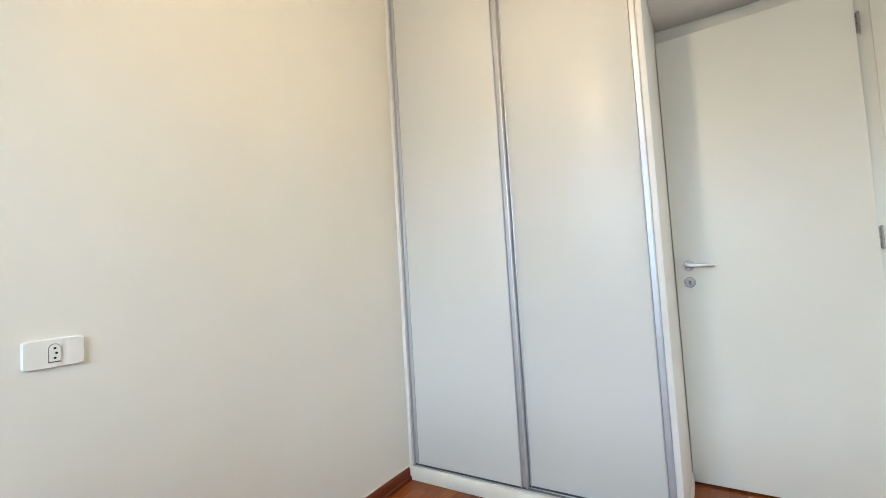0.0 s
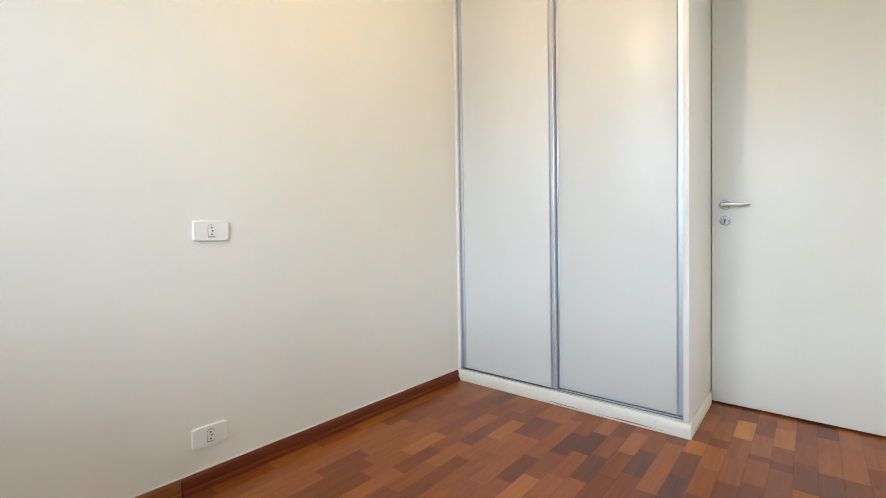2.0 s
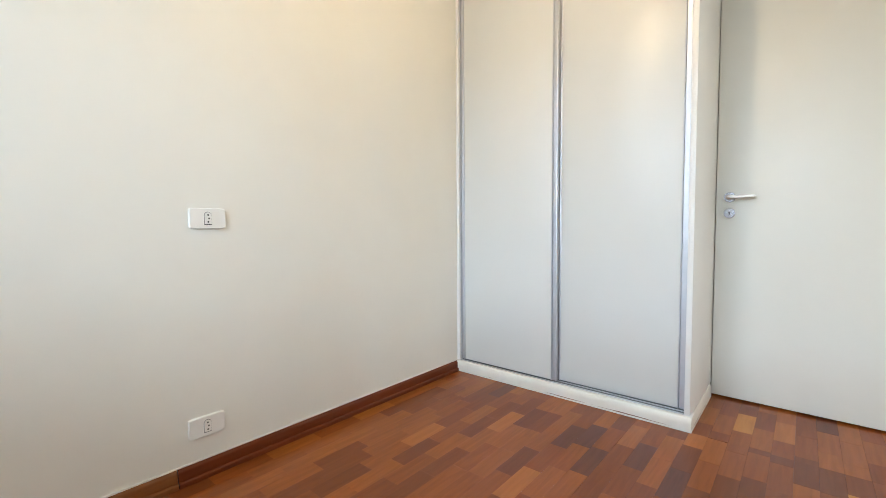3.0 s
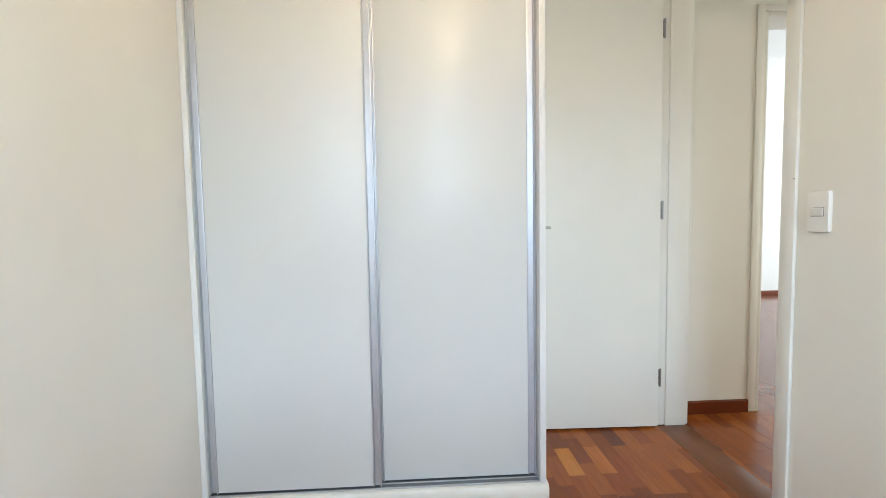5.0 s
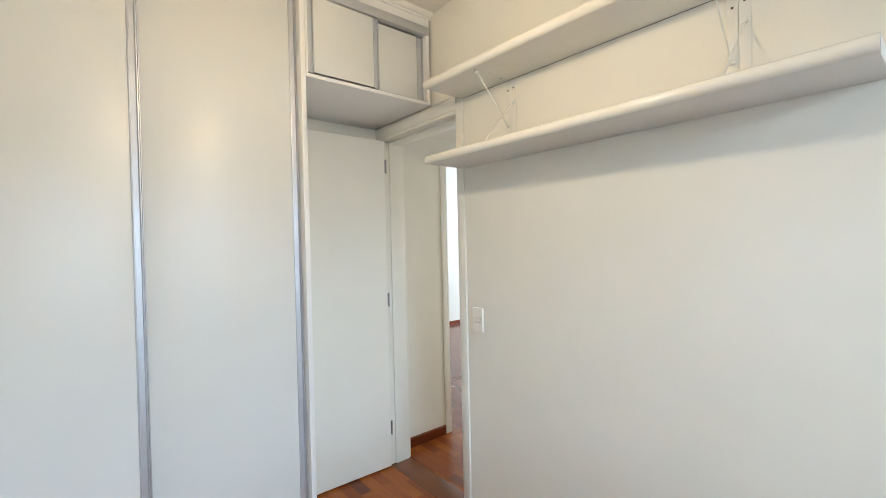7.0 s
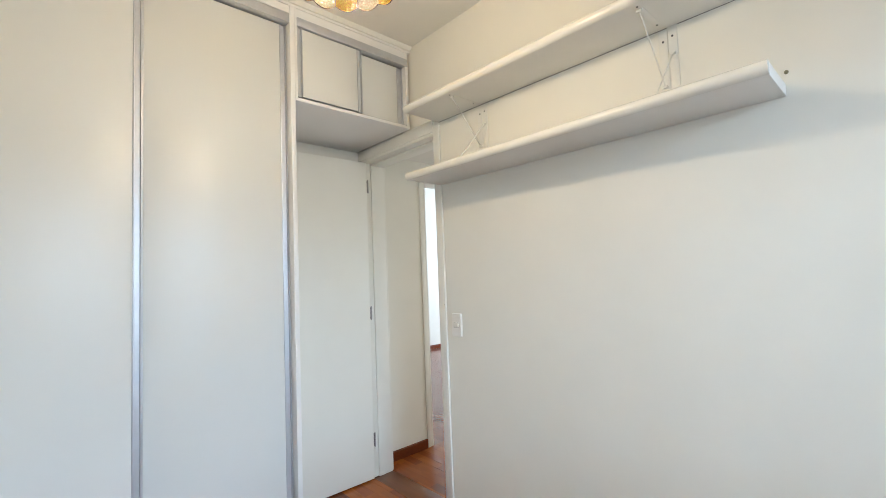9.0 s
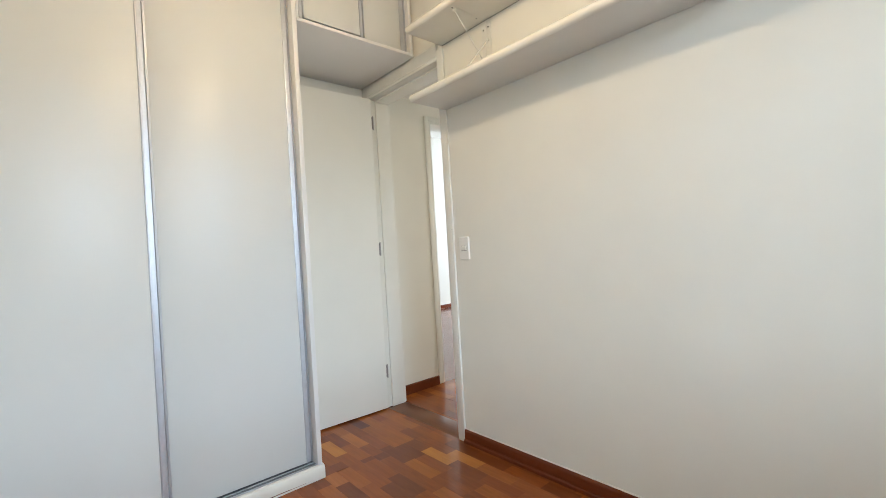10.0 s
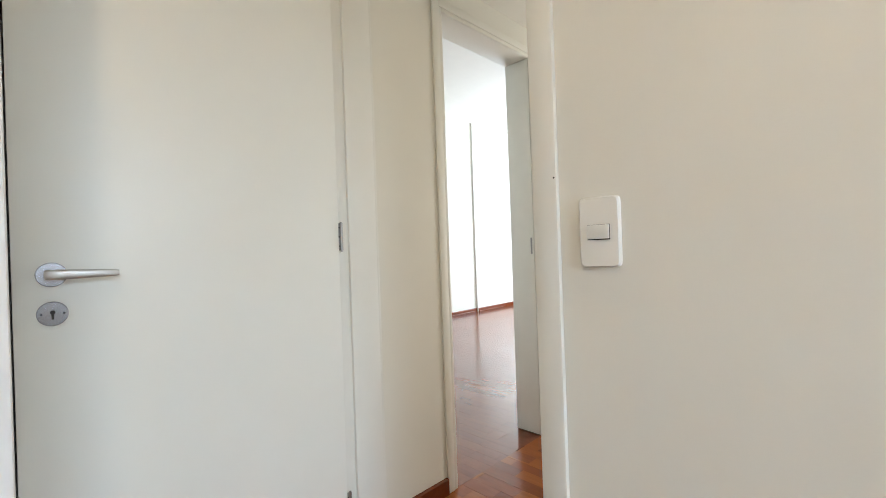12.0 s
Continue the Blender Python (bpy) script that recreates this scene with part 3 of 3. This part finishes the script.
# ---- sockets and switch ----
def socket(at, turn, label):
    ob = thing("wall_socket", at, label, "socket", "sockets on the bedroom wall", turn)
    part("cover_plate", rounded_plate(0.118, 0.068, 0.010, r=0.0028), PLASTIC, ob)
    arch = [(-0.0110 * math.cos(a), 0.0105 + 0.0110 * math.sin(a)) for a in (i * math.pi / 10 for i in range(11))]
    outline = [(0.0110, -0.0200), (-0.0110, -0.0200), *arch]
    # insert_gap: dark plate behind the insert, set lower, draws the gap's shade
    for name, grow, y, material, note in (("insert_gap", 1.11, -0.0103, ALU_DARK, "thin dark plate for the shade in the gap round the insert"), ("insert", 1.0, -0.0128, PLASTIC, "white three-pin socket insert with an arched top")):
        bm = bmesh.new()
        back = [bm.verts.new((u * grow, -0.0070, v * grow - (0.0008 if grow > 1 else 0.0))) for u, v in outline]
        front = [bm.verts.new((u * grow, y, v * grow - (0.0008 if grow > 1 else 0.0))) for u, v in outline]
        for i in range(len(outline)):
            j = (i + 1) % len(outline)
            bm.faces.new((back[i], back[j], front[j], front[i]))
        bm.faces.new(front), bm.faces.new(back[::-1])
        insert = part(name, bm, material, ob, note)
    for dx, dz in ((0.0, 0.012), (0.003, 0.0), (0.0, -0.012)):
        part("pin_hole", tube(bmesh.new(), (dx, -0.0120, dz), (dx, -0.0131, dz), 0.0030, sides=12), DARK, insert, "dark pin hole")
    return ob


socket((0.0, -1.402, 0.910), 90, "white horizontal single wall socket at waist height on the painted wall")
socket((0.0, -1.428, 0.181), 90, "white horizontal single wall socket low on the wall above the baseboard")
sw = thing("light_switch", (R, -0.320, 1.052), "white upright light switch plate with one rocker beside the doorway", "light switch", turn=-90)
part("cover_plate", rounded_plate(0.070, 0.118, 0.010, bulge=0.003, r=0.0028), PLASTIC, sw)
part("rocker", boxes((-0.019, 0.019, -0.0148, -0.0095, -0.012, 0.012), bevel=0.0012), CREAM, sw, "cream plastic rocker")
# dark plate behind the rocker, paints the shade of the gap round it
part("rocker_gap", boxes((-0.0199, 0.0198, -0.0104, -0.0092, -0.0135, 0.0127)), DARK, sw, "thin dark plate for the shade in the gap round the rocker")


# ---- shelves ----
def shelf(z, y0, y1, depth, tip, label, joint=True):
    """A thick painted board on the wall, with a rounded front edge. z: its underside; tip: its sag in degrees along the wall."""
    ob = thing("wall_shelf", (R, (y0 + y1) / 2, z), label, "shelf", "shelves on the bedroom wall")
    t, L = 0.037, (y1 - y0) / 2
    part("board", boxes((-depth + 0.018, -0.0015, -L + 0.001, L - 0.001, 0.0, t), bevel=0.0015), SHELF, ob)
    nose = [(-depth + 0.0178 - 0.018 * math.sin(a), t / 2 - (t / 2 + 0.0015) * math.cos(a)) for a in (i * math.pi / 12 for i in range(13))]
    part("nosing", prism(nose, -L, L), NOSING, ob, "glossier rounded front edge strip")
    ob.matrix_world = pose(R, (y0 + y1) / 2, z, rx=tip)
    if joint:
        part("back_joint", boxes((-0.0014, -0.0002, -L + 0.004, L - 0.004, -0.001, 0.0)), DARK, ob, "dark gap line along the wall")
    return ob


shelf(1.807, -1.742, -0.234, 0.250, 0.3, "long off-white painted wall shelf held from above by folding brackets", joint=False)
shelf(2.158, -1.742, -0.230, 0.246, 0.6, "long off-white painted wall shelf resting on folding brackets")


def bracket(y, z, up, label):
    """A folding bracket: a plate on the wall, an arm along the shelf and a slanting stay. up=1: the plate hangs below the shelf."""
    ob = thing("shelf_bracket", (R, y, z), label, "bracket", "shelf brackets")
    s = -1 if up else 1
    plate = part("wall_plate", boxes((-0.004, -0.0003, -0.0150, 0.0150, min(s * 0.004, s * 0.312), max(s * 0.004, s * 0.312)), bevel=0.001), CREAM, ob)
    part("shelf_arm", boxes((-0.225, -0.004, -0.012, 0.012, min(s * 0.0004, s * 0.0014), max(s * 0.0004, s * 0.0014)), bevel=0.0004), SHELF, ob)
    bm = bmesh.new()
    tube(bm, (-0.195, 0, s * 0.008), (-0.010, 0, s * 0.21), 0.0025, sides=10)
    tube(bm, (-0.195, -0.008, s * 0.008), (-0.195, 0.008, s * 0.008), 0.005, sides=10)
    tube(bm, (-0.010, -0.008, s * 0.21), (-0.010, 0.008, s * 0.21), 0.005, sides=10)
    part("stay", bm, CREAM, ob, "thin white slanting stay")
    for zz in ((0.047,) if up else (0.275,)):
        part("screw", tube(bmesh.new(), (-0.0038, 0.0, s * zz), (-0.0052, 0.0, s * zz), 0.0038, sides=10), ALU_DARK, plate, "dark screw head")
    for xx in (0.05, 0.21):
        part("arm_screw", tube(bmesh.new(), (-xx, 0.0, s * 0.0012), (-xx, 0.0, s * 0.0026), 0.0035, sides=10), ALU_DARK, ob, "dark screw head")
    return ob


for y, up_z, low_z in ((-0.545, 2.1624, 1.8462), (-1.418, 2.1533, 1.8416)):
    bracket(y, up_z, True, "white folding steel bracket under the upper shelf")
    bracket(y - 0.031, low_z, False, "white folding steel bracket holding the lower shelf from above")
plug = thing("wall_plug", (R, -1.745, 1.875), "brown plastic plug in a hole drilled into painted plaster", "wall plug")
bm = bmesh.new()
tube(bm, (-0.005, 0, 0), (0.002, 0, 0), 0.0045, 0.007, 7)
part("plug_body", bm, PLUG, plug)

# ---- pendant lamp ----
lamp = thing("pendant_lamp", (LAMP[0], LAMP[1], LAMP_Z), "lit pendant lamp with scalloped amber and clear hammered glass shade", "lamp")
N = 16


def shade_point(i, u, s, push=0.0):
    """Panel i, u from 0 to 1 across it, s from 0 at the rim to 1 at the crown."""
    a = (i + u) * math.tau / N
    belly = math.sin(math.pi * u)
    r = 0.165 * math.cos(s * 1.18) + 0.012 + 0.004 * belly * (1 - 0.6 * s) + push
    z = 0.16 * math.sin(s * 1.18) - 0.011 * belly * (1 - s) ** 2
    return (r * math.cos(a), r * math.sin(a), z)


for s0, s1, tier in ((0.0, 0.36, "glass_panel"), (0.38, 1.0, "upper_glass_panel")):
    for i in range(N):
        bm = bmesh.new()
        rows_ = 6
        grid = [[bm.verts.new(shade_point(i, 0.01 + 0.98 * a / 8, s0 + (s1 - s0) * s / rows_)) for a in range(9)] for s in range(rows_ + 1)]
        for s in range(rows_):
            for a in range(8):
                bm.faces.new((grid[s][a], grid[s][a + 1], grid[s + 1][a + 1], grid[s + 1][a]))
        ob = part(tier, bm, CLEAR if i % 2 else AMBER, lamp, "clear hammered glass panel" if i % 2 else "amber hammered glass panel")
        ob.visible_shadow = False
        for f in ob.data.polygons:
            f.use_smooth = True
for i in range(N):
    bm = bmesh.new()
    for s in range(8):
        tube(bm, shade_point(i, 0, s / 8, 0.001), shade_point(i, 0, (s + 1) / 8, 0.001), 0.0016, sides=6)
    part("leading", bm, BRASS, lamp, "brass strip between two glass panels")
bm = bmesh.new()
for i in range(N):
    for a in range(8):
        tube(bm, shade_point(i, a / 8, 0), shade_point(i, (a + 1) / 8, 0), 0.0014, sides=6)
part("rim", bm, BRONZE, lamp, "thin dark scalloped metal rim")
bm = bmesh.new()
for i in range(N):
    tube(bm, shade_point(i, 0, 0.37, 0.002), shade_point(i, 1, 0.37, 0.002), 0.0042, sides=8)
part("band", bm, BRASS, lamp, "brass band round the shade")
part("crown_cap", lathe([(0.001, 0.185), (0.05, 0.182), (0.072, 0.165), (0.078, 0.150)]), BRASS, lamp, "round brass crown cap")
bm = bmesh.new()
tube(bm, (0, 0, 0.18), (0, 0, H - LAMP_Z - 0.025), 0.006)
part("rod", bm, BRASS, lamp, "thin brass rod")
part("canopy", lathe([(0.002, H - LAMP_Z - 0.045), (0.03, H - LAMP_Z - 0.04), (0.052, H - LAMP_Z - 0.012), (0.055, H - LAMP_Z - 0.0005)]), BRASS, lamp, "round brass ceiling canopy")
part("bulb_holder", lathe([(0.001, 0.125), (0.02, 0.126), (0.022, 0.178), (0.001, 0.180)], 20), CREAM, lamp)
part("bulb", lathe([(0.001, 0.030), (0.018, 0.037), (0.027, 0.055), (0.024, 0.075), (0.014, 0.10), (0.013, 0.124)], 20), BULB, lamp, "glowing warm light bulb").visible_shadow = False

# ---- windows ----
def sliding_window(name, at, w, h, turn, label):
    """An aluminium window of two panes in its opening, with a sill on the room's side."""
    win = thing(name, at, label, "window", turn=turn)
    win["kind"] = "structure"
    u = w / 2
    part("window_frame", boxes((-u, u, -0.03, 0.03, 0.0, 0.04), (-u, u, -0.03, 0.03, h - 0.04, h), (-u, 0.04 - u, -0.03, 0.03, 0.04, h - 0.04),
        (u - 0.04, u, -0.03, 0.03, 0.04, h - 0.04), (-0.02, 0.02, -0.03, 0.03, 0.04, h - 0.04), bevel=0.002), ALU, win)
    part("window_sill", boxes((-u, u, 0.035, 0.10, 0.0, 0.02), bevel=0.003), TRIM, win)
    for a, b in ((0.04 - u, -0.02), (0.02, u - 0.04)):
        part("pane", boxes((a, b, -0.003, 0.003, 0.04, h - 0.04)), GLASS, win).visible_shadow = False


sliding_window("window_1", (1.0, BACK - 0.08, 0.98), 1.36, 1.24, 0, "aluminium sliding window above a pale sill")
# out of view: added to frame the lamp that brightens the far room
sliding_window("unseen_window_2", (8.49, 2.4, 0.73), 2.24, 1.74, 90, "wide aluminium window, unseen, added round the lamp of the room across the hall")

# ---- parquet ----
SW, SL, PHASE = 0.0685, 0.210, 0.017
rng = random.Random(7)
cache = {}


def strip_mesh(w, l, material, tag_):
    key = (round(w, 3), round(l, 3), tag_)
    if key not in cache:
        bm = bmesh.new()
        g, t, c = 0.00015, 0.0044, 0.00022
        lo = [bm.verts.new((x, y, -t)) for x, y in ((g, g), (w - g, g), (w - g, l - g), (g, l - g))]
        mi = [bm.verts.new((x, y, -c)) for x, y in ((g, g), (w - g, g), (w - g, l - g), (g, l - g))]
        hi = [bm.verts.new((x, y, 0)) for x, y in ((g + c, g + c), (w - g - c, g + c), (w - g - c, l - g - c), (g + c, l - g - c))]
        for a, b in ((lo, mi), (mi, hi)):
            for i in range(4):
                bm.faces.new((a[i], a[(i + 1) % 4], b[(i + 1) % 4], b[i]))
        bm.faces.new(hi)
        me = bpy.data.meshes.new("parquet_strip")
        bm.to_mesh(me)
        bm.free()
        me.materials.append(material)
        cache[key] = me
    return cache[key]


PALE = [(8, -0.40), (20, 0.25), (22, 0.215), (26, -0.375), (25, -0.22), (5, -0.767), (12, -0.82), (18, -0.10)]
DEEP = [(13, -0.316), (14, -0.415), (16, -0.355), (12, -0.43), (18, -0.347), (5, -0.197), (24, 0.40)]


def strips(x0, x1, y0, y1, rows_from):
    """Pieces of strip parquet that fill a rectangle: (x, y, width, length, row)."""
    k = math.floor((x0 - PHASE) / SW)
    while PHASE + k * SW < x1 - 0.004:
        a, b = max(x0, PHASE + k * SW), min(x1, PHASE + (k + 1) * SW)
        shift = {8: -0.507, 20: 0.14, 22: 0.145, 26: -0.48}.get(k, rows_from.random() * SL)
        shift += SL * math.floor((y0 - shift) / SL)
        y = shift
        while y < y1:
            c, d = max(y0, y), min(y1, y + SL)
            if b - a > 0.006 and d - c > 0.006:
                yield a, c, b - a, d - c, k
            y += SL
        k += 1


near, rest = [], []
for p in strips(0.0, R, BACK, 0.0, rng):
    (near if p[1] > -1.62 else rest).append(p)
near += list(strips(W + 0.001, R, 0.0, NICHE, rng))
near += list(strips(R + 0.152, 2.95, -0.6, HALL, rng))
rest += list(strips(2.951, 4.3, -0.6, HALL, rng))
rest += list(strips(D2A, D2B, HALL, HALL + 0.152, rng))
rest += list(strips(2.2, 8.4, HALL + 0.152, FAR - 0.03, rng))
near.sort(key=lambda p: math.hypot(p[0] - 1.5, p[1] + 0.2))
rest += near[300:]
for x, y, w, l, k in near[:300]:
    kind_ = 0
    for row, yy in PALE:
        if row == k and y < yy < y + l:
            kind_ = 1
    for row, yy in DEEP:
        if row == k and y < yy < y + l:
            kind_ = 2
    ob = new("parquet_strip", strip_mesh(w, l, (FLOORWOOD, LIGHTWOOD, DARKWOOD)[kind_], kind_))
    ob.parent = floor
    ob.location = (x, y, rng.uniform(-0.00025, 0.0))
    ob.rotation_euler = (rng.uniform(-0.0006, 0.0006), rng.uniform(-0.0012, 0.0012), 0)


def parquet_field(pieces, material):
    verts, faces = [], []
    for x, y, w, l, k in pieces:
        g, n = 0.00015, len(verts)
        z = rng.uniform(-0.0001, 0)
        verts += [(x + g, y + g, z), (x + w - g, y + g, z), (x + w - g, y + l - g, z), (x + g, y + l - g, z)]
        verts += [(vx, vy, -0.0044) for vx, vy, vz in verts[n:n + 4]]
        faces += [(n, n + 1, n + 2, n + 3), (n, n + 4, n + 5, n + 1), (n + 1, n + 5, n + 6, n + 2), (n + 2, n + 6, n + 7, n + 3), (n + 3, n + 7, n + 4, n)]
    me = bpy.data.meshes.new("parquet_field")
    me.from_pydata(verts, [], faces)
    me.materials.append(material)
    field = tagged(new("parquet_field", me), "reddish-brown parquet strips farther off", kind="stuff")
    field.parent = floor


parquet_field([p for p in rest if p[1] < HALL - 0.01], FLOORREST)
parquet_field([p for p in rest if p[1] >= HALL - 0.01], FLOORFAR)
part("threshold", boxes((R + 0.001, R + 0.151, D1A + 0.001, D1B - 0.013, -0.0044, 0.0), bevel=0.0008), THRESHOLD, floor, "plain brown wooden threshold board")
